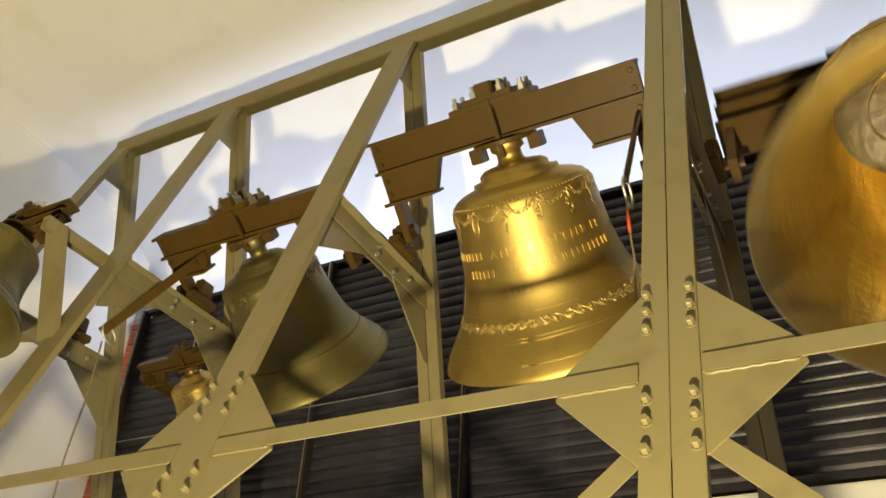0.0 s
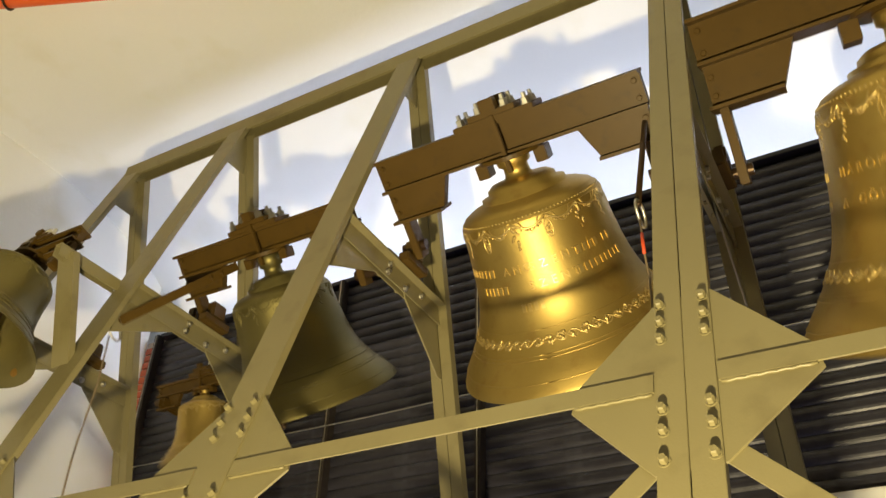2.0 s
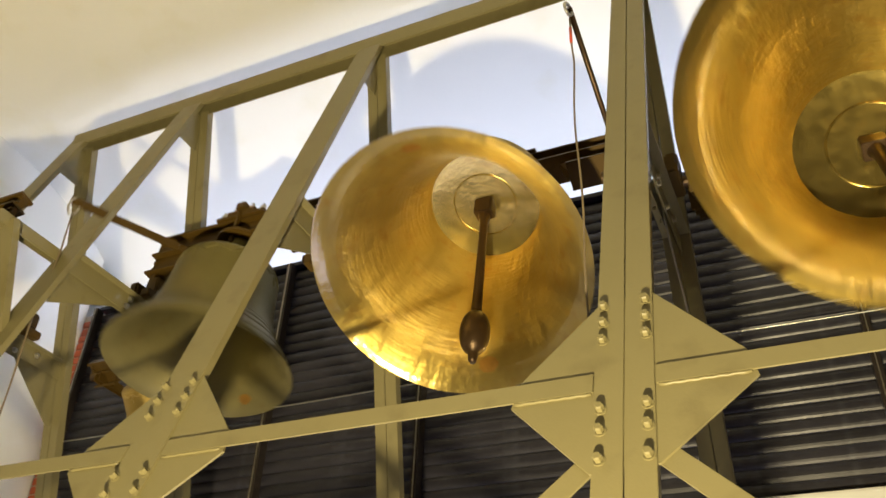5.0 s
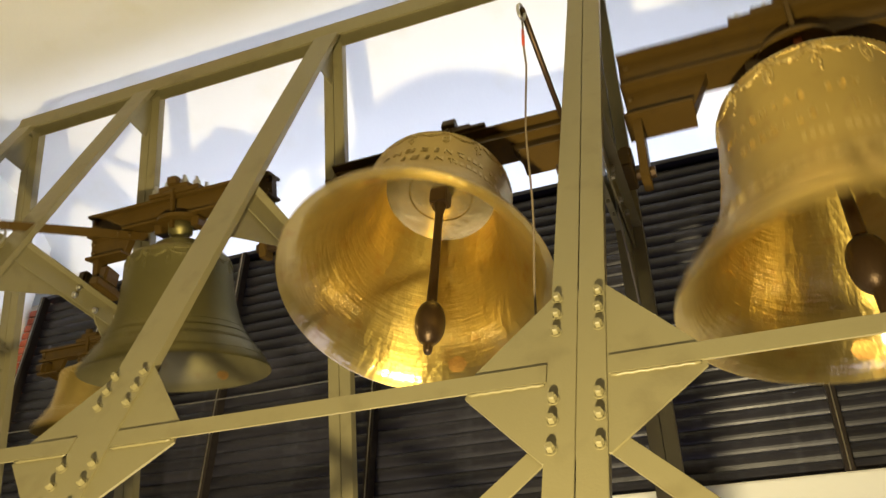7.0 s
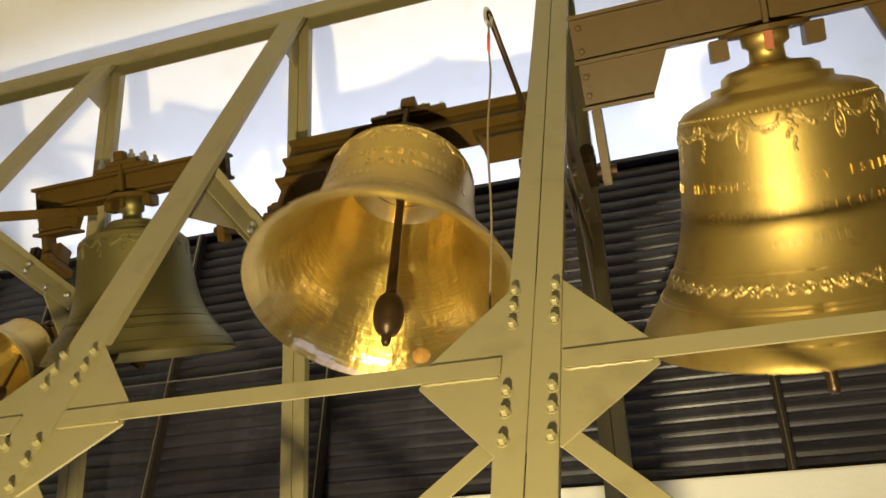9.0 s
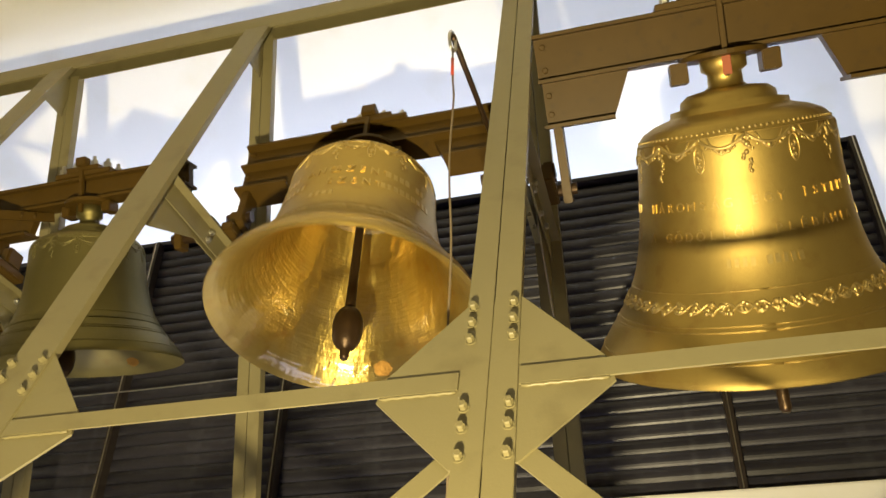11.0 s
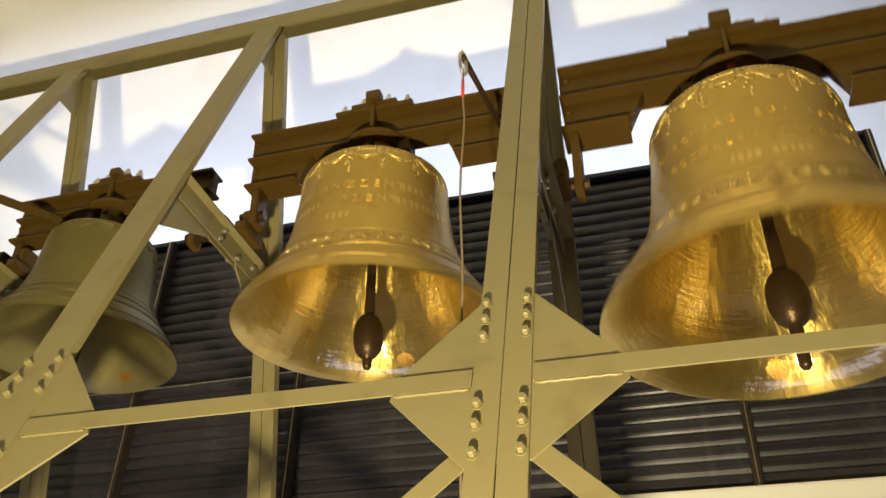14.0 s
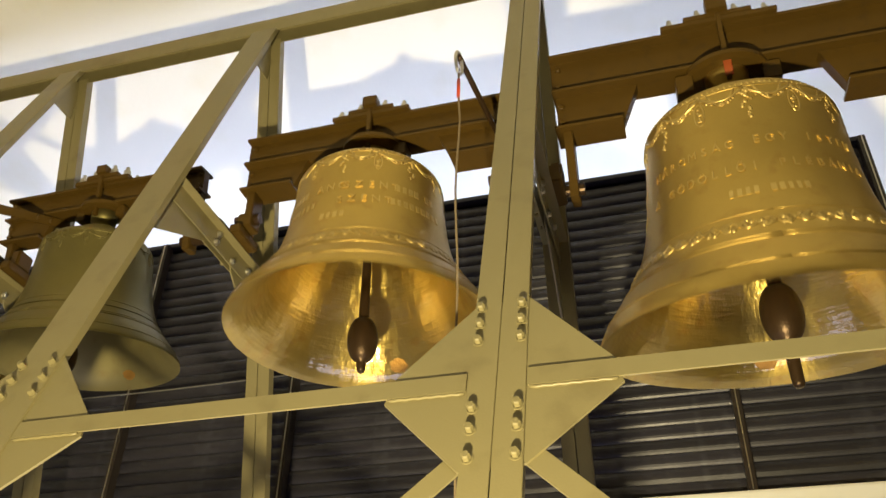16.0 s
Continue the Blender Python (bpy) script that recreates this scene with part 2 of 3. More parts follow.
def plate(outline, thick, origin, ax, ay, bevel=0.002):
    """A flat plate with an outline in the axes ax, ay."""
    bm = bmesh.new()
    ax, ay = Vector(ax), Vector(ay)
    n = ax.cross(ay).normalized()
    lo = [bm.verts.new(Vector(origin) + ax * p[0] + ay * p[1] - n * thick / 2) for p in outline]
    hi = [bm.verts.new(v.co + n * thick) for v in lo]
    k = len(lo)
    bm.faces.new(lo[::-1])
    bm.faces.new(hi)
    for i in range(k):
        bm.faces.new((lo[i], lo[(i + 1) % k], hi[(i + 1) % k], hi[i]))
    return bm


def bolt_mesh(head=0.013, tall=0.012):
    bm = bmesh.new()
    lathe(bm, [(0, 0.0), (head * 1.35, 0.0), (head * 1.35, 0.003), (head * 1.02, 0.003)], 12)
    lathe(bm, [(head * 1.0, 0.003), (head, tall * 0.8), (head * 0.8, tall), (0, tall)], 6)
    me = bpy.data.meshes.new("bolt")
    bm.to_mesh(me)
    bm.free()
    return me


BOLT = bolt_mesh(0.0125, 0.022)
BOLT.materials.append(PAINT)
BOLT_STEEL = bolt_mesh(0.014, 0.016)
BOLT_STEEL.materials.append(STEEL)
BOLT_BROWN = bolt_mesh(0.014, 0.012)
BOLT_BROWN.materials.append(BROWN)


def bolt(parent, place, normal, me=BOLT, name="bolt"):
    ob = new(name, me)
    ob.parent = parent
    ob.matrix_basis = Matrix.Translation(place) @ Vector(normal).to_track_quat("Z", "Y").to_matrix().to_4x4()
    return ob


frame_ob = tagged(empty("bell_rack"), "olive-cream painted riveted steel bell frame with leaning legs", "bell frame")
FOOT = (0 - BEAM.z) / DIR.z
TOP = (RAIL.z + 0.048 - BEAM.z) / DIR.z
for x in LEGS:
    sides = (-0.0402, 0.0402) if x == LEGS[1] else (0.0,)
    width = 0.077 if x == LEGS[1] else 0.156
    for c in sides:
        leg = part("leg", bar(channel(width, 0.032, 0.007), on_front(x + c, FOOT), on_front(x + c, TOP - 0.01), OUT, 0.0015), PAINT, frame_ob)
        for u in (-0.06, 0.06):
            if c * u >= 0:
                for v in (0.29, 0.22, 0.15, -0.10, -0.17, -0.26):
                    bolt(leg, on_front(x + u, v, 0.0), OUT)
    part("gusset", plate([(0.078, 0.33), (0.31, 0.045), (0.33, -0.045), (0.085, -0.28), (-0.085, -0.29), (-0.31, -0.045), (-0.29, 0.045), (-0.078, 0.31)],
                         0.008, on_front(x, 0, -0.012), (1, 0, 0), DIR), PAINT, frame_ob)
    for u0, u1, sg in ((0.088, 0.315, 1), (0.088, 0.30, -1)):
        bm = bmesh.new()
        tube(bm, [on_front(x + sg * (u0 + (u1 - u0) * i / 12), -0.036 - 0.003 * (i % 2), -0.004) for i in range(13)], 0.005, 6)
        part("weld", bm, PAINT, frame_ob, smooth=True)
    # back post, paired channels
    for s in (-1, 1):
        part("post", bar(channel(0.062, 0.055, 0.006), post_at(x + s * 0.033, 0), post_at(x + s * 0.033, RAIL.z - 0.03), (0, -1, -0.23), 0.0015), PAINT, frame_ob)
    # bearing bracket between leg and post, with end plates
    zb = 3.985
    y0, y1 = leg_y(zb) + 0.02, post_at(x, zb).y + 0.05
    for s in (-1, 1):
        br = part("bracket", bar([(0, 0), (0.05, 0), (0.05, -0.006), (0.006, -0.006), (0.006, -0.11), (0, -0.11)] if s > 0 else
                                 [(0, 0), (0, -0.11), (-0.006, -0.11), (-0.006, -0.006), (-0.05, -0.006), (-0.05, 0)],
                                 (x + s * 0.012, y0, zb + 0.045), (x + s * 0.012, y1, zb + 0.045), (0, 0, 1), 0.001), PAINT, frame_ob)
        for by, bz in ((2.93, 0.018), (2.915, -0.035), (3.08, -0.042), (3.24, 0.0)):
            bolt(br, (x + s * 0.0185, by, zb + bz), (s, 0, 0), BOLT_STEEL if s > 0 else BOLT)
    part("bracket_plate", plate([(0, 0.05), (0.42, 0.05), (0.36, -0.07), (0.30, -0.10), (-0.04, -0.27)], 0.008, (x, leg_y(zb) + 0.03, zb), (0, 1, 0), (0, 0, 1)), PAINT, frame_ob)
    part("bracket_plate", plate([(0, 0.04), (-0.36, 0.04), (-0.30, -0.08), (0.05, -0.36), (0.09, -0.36)], 0.008, (x, post_at(x, zb).y - 0.02, zb), (0, 1, 0), (0, 0, 1)), PAINT, frame_ob)
    # crown plate under the ridge
    part("ridge_plate", plate([(-0.10, -0.28), (0.07, -0.28), (0.06, 0), (-0.02, 0)], 0.008, (x, RAIL.y, RAIL.z - 0.06), (0, 1, 0), (0, 0, 1)), PAINT, frame_ob)
for xa, xb in zip(LEGS[1:], LEGS):
    part("beam", bar([(0, 0.032), (0, -0.033), (-0.006, -0.033), (-0.006, 0.026), (-0.035, 0.026), (-0.035, 0.032)],
                     on_front(xa + 0.083, 0, -0.0), on_front(xb - 0.083, 0, -0.0), DIR, 0.001), PAINT, frame_ob)
part("ridge_rail", bar([(-0.05, 0.05), (0.05, 0.05), (0.05, -0.06), (0.043, -0.06), (0.043, 0.043), (-0.043, 0.043), (-0.043, -0.06), (-0.05, -0.06)],
                       (LEGS[-1] - 0.05, RAIL.y, RAIL.z), (LEGS[0] + 0.3, RAIL.y, RAIL.z), (0, 0, 1), 0.001), PAINT, frame_ob)
# bearing blocks on the brackets
for xb in LEGS:
    for sd in (-1, 1):
        blk = part("bearing_block", box(xb + sd * 0.075 - 0.03, xb + sd * 0.075 + 0.03, AXIS_Y - 0.10, AXIS_Y + 0.10, 4.036, 4.085, 0.006), BROWN, frame_ob)
        part("bearing_cap", box(xb + sd * 0.075 - 0.03, xb + sd * 0.075 + 0.03, AXIS_Y - 0.055, AXIS_Y + 0.055, 4.08, 4.185, 0.012), BROWN, blk)
# lower cross braces
for xa, xb in zip(LEGS[1:], LEGS):
    for s, (p, q) in ((0, (xa, xb)), (1, (xb, xa))):
        sg = 1 if q > p else -1
        part("brace", bar(rect(0.06, 0.008), on_front(p + sg * 0.09, -0.24, -0.02 - 0.010 * s), on_front(q - sg * 0.05, -0.24 - abs(q - p) * 0.95, -0.02 - 0.010 * s), OUT, 0.001), PAINT, frame_ob)

# ---------------------------------------------------------------- slatted screen
# the screen stops short of the side wall
screen = tagged(empty("slat_screen"), "dark grey screen of overlapping horizontal metal slats", "screen", kind="structure")
SCREEN_Y = 4.5
BATTENS = [-5.4, -4.70, -3.45, -2.265, -0.96, 0.344, 1.36]
slat_cache = {}
for xa, xb in zip(BATTENS, BATTENS[1:]):
    w = round(xb - xa, 3)
    if w not in slat_cache:
        bm = bar([(0.0, 0.003), (0.003, 0.0), (0.009, -0.010), (0.013, -0.024), (0.0145, -0.040), (0.013, -0.054), (0.009, -0.066), (0.003, -0.076), (0.0, -0.079), (-0.004, -0.04)],
                 (0, 0, 0), (w - 0.03, 0, 0), (0, 0, 1))
        me = bpy.data.meshes.new("slat")
        bmesh.ops.recalc_face_normals(bm, faces=bm.faces)
        bm.to_mesh(me)
        bm.free()
        me.materials.append(DARK)
        slat_cache[w] = me
    for i in range(26):
        sl = new("slat", slat_cache[w])
        sl.parent = screen
        sl.location = (xa + 0.015, SCREEN_Y - random.uniform(0, 0.004), 5.175 - i * 0.081 + random.uniform(-0.002, 0.002))
        sl.rotation_euler = (radians(random.uniform(-1.0, 1.0)), 0, 0)
part("backing", box(BATTENS[0], BATTENS[-1], SCREEN_Y + 0.03, SCREEN_Y + 0.05, 3.06, 5.2), DARK, screen)
for x in BATTENS:
    bt = part("batten", box(x - 0.022, x + 0.022, SCREEN_Y - 0.085, SCREEN_Y - 0.01, 3.06, 5.21, 0.003), BATTEN, screen)
    part("batten_strip", box(x - 0.003, x + 0.003, SCREEN_Y - 0.092, SCREEN_Y - 0.086, 3.07, 5.2), STEEL, bt)
part("top_trim", box(BATTENS[0], BATTENS[-1], SCREEN_Y - 0.05, SCREEN_Y + 0.04, 5.2, 5.235, 0.004), DARK, screen)

# ---------------------------------------------------------------- bells
def spline(pts, n):
    """Points along a smooth curve through pts."""
    out = []
    for i in range(len(pts) - 1):
        p0, p1, p2, p3 = (Vector(pts[max(0, min(len(pts) - 1, i + k))]) for k in (-1, 0, 1, 2))
        for j in range(n):
            u = j / n
            q = 0.5 * ((2 * p1) + (p2 - p0) * u + (2 * p0 - 5 * p1 + 4 * p2 - p3) * u * u + (3 * p1 - p0 - 3 * p2 + p3) * u ** 3)
            out.append((q.x, q.y))
    return out + [tuple(pts[-1])]


SKIN = spline([(1.0, 0.0), (0.985, 0.022), (0.92, 0.075), (0.80, 0.155), (0.70, 0.245), (0.635, 0.36), (0.60, 0.49), (0.578, 0.60), (0.562, 0.630), (0.525, 0.654)], 6)
TOPS = [(0.45, 0.672), (0.365, 0.684), (0.35, 0.688), (0.347, 0.702), (0.285, 0.708), (0.28, 0.728), (0.235, 0.744), (0.13, 0.752)]
HOLLOW = spline([(0.994, 0.0), (0.93, 0.020), (0.86, 0.054), (0.775, 0.115), (0.69, 0.195), (0.615, 0.29), (0.55, 0.395), (0.495, 0.505), (0.462, 0.575), (0.445, 0.609)], 6)


def prof_r(z):
    for (r0, z0), (r1, z1) in zip(SKIN, SKIN[1:]):
        if z0 <= z <= z1:
            return r0 + (r1 - r0) * (z - z0) / max(1e-6, z1 - z0)
    return 0.5


def lettering(text, size):
    """The flat letters of a line of text, centred, as points and faces."""
    cu = bpy.data.curves.new("line", "FONT")
    cu.body, cu.size, cu.align_x, cu.extrude, cu.space_character = text, size, "CENTER", 0.003, 1.15
    ob = new("line", cu)
    me = ob.to_mesh()
    pts = [v.co.copy() for v in me.vertices]
    faces = [tuple(p.vertices) for p in me.polygons]
    ob.to_mesh_clear()
    bpy.data.objects.remove(ob)
    bpy.data.curves.remove(cu)
    return pts, faces


def make_bell(name, x, axis_y, axis_z, R, L, outside, inside, label, half, tip=None, nuts=True, lines=(), rich=True, lift=0.02, thick=0.013, tail=1.52, root=None, tall=1.0):
    """A bell on its yoke; the origin is the bearing axis, the lip hangs L below it."""
    D = 2 * R * tall
    thing = tagged(empty(name, pose(x, axis_y, axis_z)), label, "bell", group="church bells")

    def skin(a, zf, off=0.0):
        r = prof_r(zf) * R + off
        return Vector((r * math.sin(a), -r * math.cos(a), zf * D - L))
    bm = bmesh.new()
    lathe(bm, [(r * R, z * D - L) for r, z in SKIN + TOPS], 96)
    part("bell_body", bm, outside, thing, smooth=True)
    for zf, rad in ((0.128, 0.0035), (0.140, 0.0025), (0.055, 0.003), (0.222, 0.002), (0.62, 0.003)):
        bm = bmesh.new()
        tube(bm, [skin(2 * math.pi * k / 72, zf) for k in range(73)], rad * D / 1.2, 6)
        part("moulding", bm, outside, thing, smooth=True)
    bm = bmesh.new()
    lathe(bm, [(0.9995 * R, -L - 0.001)] + [(r * R, z * D - L) for r, z in HOLLOW], 96)
    part("bell_inside", bm, inside, thing, smooth=True)
    bm = bmesh.new()
    lathe(bm, [(0.4455 * R, 0.6085 * D - L), (0.38 * R, 0.614 * D - L), (0.265 * R, 0.618 * D - L)], 72)
    lathe(bm, [(0.265 * R, 0.618 * D - L), (0.263 * R, 0.628 * D - L), (0.252 * R, 0.628 * D - L), (0.250 * R, 0.619 * D - L)], 72)
    lathe(bm, [(0.250 * R, 0.619 * D - L), (0.15 * R, 0.622 * D - L), (0, 0.623 * D - L)], 72)
    part("bell_roof", bm, BRONZE_ROOF if inside == BRONZE_IN else inside, thing, smooth=True)
    # worn marks where the clapper strikes
    for a0 in (0.0, math.pi):
        mr = random.Random(int(R * 1000) + int(a0))
        bm = bmesh.new()
        rim = []
        for i in range(18):
            b2 = 2 * math.pi * i / 18
            q = mr.uniform(0.85, 1.1)
            a, zz = a0 + 0.09 * q * math.cos(b2), 0.062 + 0.024 * q * math.sin(b2)
            rr = np.interp(zz, [p[1] for p in HOLLOW], [p[0] for p in HOLLOW]) * R - 0.0015
            rim.append(bm.verts.new((rr * math.sin(a), -rr * math.cos(a), zz * D - L)))
        rr = np.interp(0.062, [p[1] for p in HOLLOW], [p[0] for p in HOLLOW]) * R - 0.004
        mid = bm.verts.new((rr * math.sin(a0), -rr * math.cos(a0), 0.062 * D - L))
        for i in range(18):
            bm.faces.new((rim[i], rim[(i + 1) % 18], mid))
        part("strike_mark", bm, RUST, thing, "orange-brown mark worn by the clapper", smooth=True)
    c0 = 0.73 * D - L
    bm = bmesh.new()
    lathe(bm, [(0.14 * R, c0 + 0.018 * D), (0.105 * R, c0 + 0.030 * D), (0.10 * R, c0 + 0.065 * D), (0.135 * R, c0 + 0.075 * D), (0.14 * R, c0 + (0.10 + lift) * D), (0, c0 + (0.10 + lift) * D)], 48)
    part("crown", bm, outside, thing, smooth=True)
    # cast ornament
    k = D / 1.2
    rng = random.Random(7)

    def blob(bm, c, n, r, squash=0.6):
        m = Matrix.Translation(c) @ n.to_track_quat("Z", "Y").to_matrix().to_4x4() @ Matrix.Diagonal((r, r, r * squash, 1))
        bmesh.ops.create_icosphere(bm, subdivisions=1, radius=1, matrix=m)

    def out_dir(a):
        return Vector((math.sin(a), -math.cos(a), 0.15))
    bm = bmesh.new()
    n = 110 if rich else 70
    for i in range(n):
        a = 2 * math.pi * i / n
        blob(bm, skin(a, 0.632), out_dir(a), 0.0062 * k)
    part("bead_trim", bm, BRONZE_RELIEF if outside == BRONZE else outside, thing, smooth=True)
    m = 14
    for j in range(m):
        a0, w = 2 * math.pi * j / m, 2 * math.pi / m
        bm = bmesh.new()
        tube(bm, [skin(a0 + w * u, 0.615 - 0.028 * math.sin(math.pi * u)) for u in (i / 10 for i in range(11))], 0.0055 * k, 6)
        tube(bm, [skin(a0 + w * (0.2 + 0.6 * u), 0.607 - 0.045 * math.sin(math.pi * u) + 0.01) for u in (i / 8 for i in range(9))], 0.004 * k, 5)
        for i in range(14):
            u = i / 13
            a = a0 + w * u
            blob(bm, skin(a + rng.uniform(-0.01, 0.01), 0.612 - 0.03 * math.sin(math.pi * u) + rng.uniform(-0.006, 0.006)), out_dir(a), rng.uniform(0.005, 0.010) * k, 0.5)
        if j % 3 != 1:
            for i in range(13):
                q = i / 12
                a = a0 + rng.uniform(-0.055, 0.055) * (1 - abs(q - 0.4))
                blob(bm, skin(a, 0.605 - 0.085 * q), out_dir(a), rng.uniform(0.006, 0.012) * k * (1.1 - 0.4 * q), 0.45)
        else:
            tube(bm, [skin(a0 + 0.05 * math.sin(2 * math.pi * u), 0.565 + 0.035 * math.cos(2 * math.pi * u)) for u in (i / 18 for i in range(19))], 0.003 * k, 5)
            for i in range(8):
                blob(bm, skin(a0 + rng.uniform(-0.02, 0.02), 0.565 + rng.uniform(-0.022, 0.022)), out_dir(a0), 0.007 * k, 0.35)
        part("garland", bm, BRONZE_RELIEF if outside == BRONZE else outside, thing, smooth=True)
    waves = 26 if rich else 0
    bm = bmesh.new()
    for ph in (0, math.pi):
        tube(bm, [skin(2 * math.pi * i / 390, 0.184 + 0.012 * math.sin(2 * math.pi * max(1, waves) * i / 390 + ph) * (waves > 0)) for i in range(391)], 0.0042 * k, 5)
    for i in range(waves * 2):
        a = 2 * math.pi * (i + 0.5) / (waves * 2)
        for q in range(11):
            b2 = rng.uniform(0, 2 * math.pi)
            rr = rng.uniform(0.3, 1.0)
            blob(bm, skin(a + 0.040 * rr * math.cos(b2), 0.184 + 0.017 * rr * math.sin(b2)), out_dir(a), rng.uniform(0.005, 0.012) * k, 0.5)
    part("vine_band", bm, BRONZE_RELIEF if outside == BRONZE else outside, thing, smooth=True)
    # raised writing round the bell; unread words are bars
    for text, zf, size, a0 in lines:
        if text.startswith("|"):
            for i, c in enumerate(text):
                if c == "|":
                    a = a0 + (i - len(text) / 2) * size * 0.62 / (prof_r(zf) * R)
                    bm = bmesh.new()
                    w = size * rng.uniform(0.30, 0.44) / (prof_r(zf) * R) / 2
                    add = [skin(a - w, zf), skin(a + w, zf), skin(a + w, zf + size * 0.7 / D), skin(a - w, zf + size * 0.7 / D)]
                    od = out_dir(a).normalized()
                    lo = [bm.verts.new(p - od * 0.004) for p in add]
                    hi = [bm.verts.new(p + od * 0.0022) for p in add]
                    bm.faces.new(hi)
                    for u in range(4):
                        bm.faces.new((lo[u], lo[(u + 1) % 4], hi[(u + 1) % 4], hi[u]))
                    part("letter_bar", bm, BRONZE_RELIEF if outside == BRONZE else outside, thing)
            continue
        for i, c in enumerate(text):
            if c == " ":
                continue
            pts, faces = lettering(c, size)
            bm = bmesh.new()
            a = a0 + (i - (len(text) - 1) / 2) * size * 0.98 / (prof_r(zf) * R)
            vs = [bm.verts.new(skin(a + p.x / (prof_r(zf) * R), zf + p.y / D, p.z + 0.0015)) for p in pts]
            for fc in faces:
                bm.faces.new([vs[i] for i in fc])
            part("letter", bm, BRONZE_RELIEF if outside == BRONZE else outside, thing)
    # yoke of stacked steel channels
    y0 = c0 + (0.10 + lift) * D
    h = 0.140 * D
    t = 0.062 * D
    fl = 0.016

    def ibeam(w, hh, f):
        return [(-w, 0), (w, 0), (w, f), (w * 0.40, f), (w * 0.40, hh - f), (w, hh - f), (w, hh), (-w, hh), (-w, hh - f), (-w * 0.40, hh - f), (-w * 0.40, f), (-w, f)]
    yoke = part("yoke", bar(ibeam(t, h, fl), (-half, 0, y0), (half, 0, y0), (0, 0, 1), 0.0012), BROWN, thing)
    hb = 0.122 * D
    for sd in (-1, 1):
        e0, e1 = half * 0.50, half * 0.985
        bm = bmesh.new()
        cut = 0.055 * D
        add_prism(bm, [(sd * e1, y0 + 0.004), (sd * e0, y0 + 0.004), (sd * (e0 + cut), y0 - hb), (sd * e1, y0 - hb)], (0, t * 0.38, 0), (0, -t * 0.38, 0), (0, 0, 1), 0.001)
        end = part("yoke_end", bm, BROWN, thing)
        part("foot_flange", bar(rect(t * 2, fl), (sd * (e0 + cut), 0, y0 - hb - fl / 2), (sd * (e1 + 0.012), 0, y0 - hb - fl / 2), (0, 0, 1), 0.001), BROWN, end)
        part("bearing_arm", bar(rect(t * 1.3, 0.04), (sd * (half - 0.055), 0, y0 - hb - fl), (sd * (half - 0.055), 0, -0.06), (1, 0, 0), 0.004), BROWN, thing)
        bm = bmesh.new()
        tube(bm, [(sd * (half - 0.10), 0, 0), (sd * (half + 0.03), 0, 0)], 0.028, 16)
        part("axle", bm, IRON, thing)
        for zz in (y0 + h * 0.27, y0 + h * 0.75, y0 - hb * 0.3, y0 - hb * 0.75):
            bolt(yoke, (sd * half * 0.955, -t * 0.405, zz), (0, -1, 0), BOLT_BROWN)
    # clamp over the crown: stepped plates, straps and collar
    for w, zz, tk in ((0.34, y0 + h + 0.013, 0.026), (0.20, y0 + h + 0.040, 0.026)):
        part("clamp_plate", bar(rect(w * D, tk), (0, -t * 1.25, zz), (0, t * 1.25, zz), (0, 0, 1), 0.003), BROWN, thing)
    bm = bmesh.new()
    lathe(bm, [(0, 0), (0.26 * R, 0), (0.26 * R, -0.02), (0.21 * R, -0.024), (0, -0.024)], 40)
    part("collar", bm, BROWN, thing).location = (0, 0, y0)
    for sy in (-1, 1):
        part("strap", bar(rect(0.030 * k, 0.022), (0, sy * t * 1.22, y0 - 0.07 * D), (0, sy * t * 1.22, y0 + h + 0.03), (1, 0, 0), 0.003), BROWN, thing)
        part("strap_head", bar(rect(0.075 * k, 0.06 * k), (0, sy * t * 0.75, y0 + h + 0.05 + 0.03 * k), (0, sy * t * 1.55, y0 + h + 0.05 + 0.03 * k), (0, 0, 1), 0.004), BROWN, thing)
        part("claw", bar(rect(0.05 * D, 0.06 * D), (sy * 0.125 * D, -t * 0.7, y0 - 0.04 * D), (sy * 0.125 * D, t * 0.7, y0 - 0.04 * D), (0, 0, 1), 0.004), BROWN, thing)
    if nuts:
        bm = bmesh.new()
        lathe(bm, [(0, 0), (0.026, 0), (0.026, 0.006), (0.021, 0.006), (0.021, 0.03), (0.011, 0.032), (0.011, 0.055), (0, 0.055)], 6)
        me = None
        for sx in (-0.14, -0.055, 0.055, 0.14):
            for sy in (-1, 1):
                if me is None:
                    ob = part("nut", bm, STEEL, thing)
                    me = ob.data
                else:
                    ob = new("nut", me)
                    ob.parent = thing
                ob.location = (sx * D, sy * t * 0.75, y0 + h + (0.053 if abs(sx) < 0.1 else 0.026))
    if tip:
        lx, ly, lz = tip
        bm = bmesh.new()
        if root is None:
            tube(bm, [(lx, 0.05, y0 - 0.05), (lx, -0.06, y0 - 0.07), (lx, ly, lz)], thick, 8)
            part("rope_lever", bm, IRON, thing, smooth=True)
        else:
            # a flat steel arm bolted slantwise under the yoke
            a, b = Vector((root, -0.02, y0 - 0.035)), Vector((lx, ly, lz))
            add_prism(bm, rect(0.014, 0.05), a - (b - a) * 0.12, b + (b - a).normalized() * 0.03, (0, 0, 1), 0.002)
            arm = part("rope_lever", bm, BROWN, thing)
            for u in (0.02, 0.12, 0.93):
                bolt(arm, a.lerp(b, u) + Vector((0, -0.01, 0)), (-0.6, -0.8, 0), BOLT_BROWN)
        bm = bmesh.new()
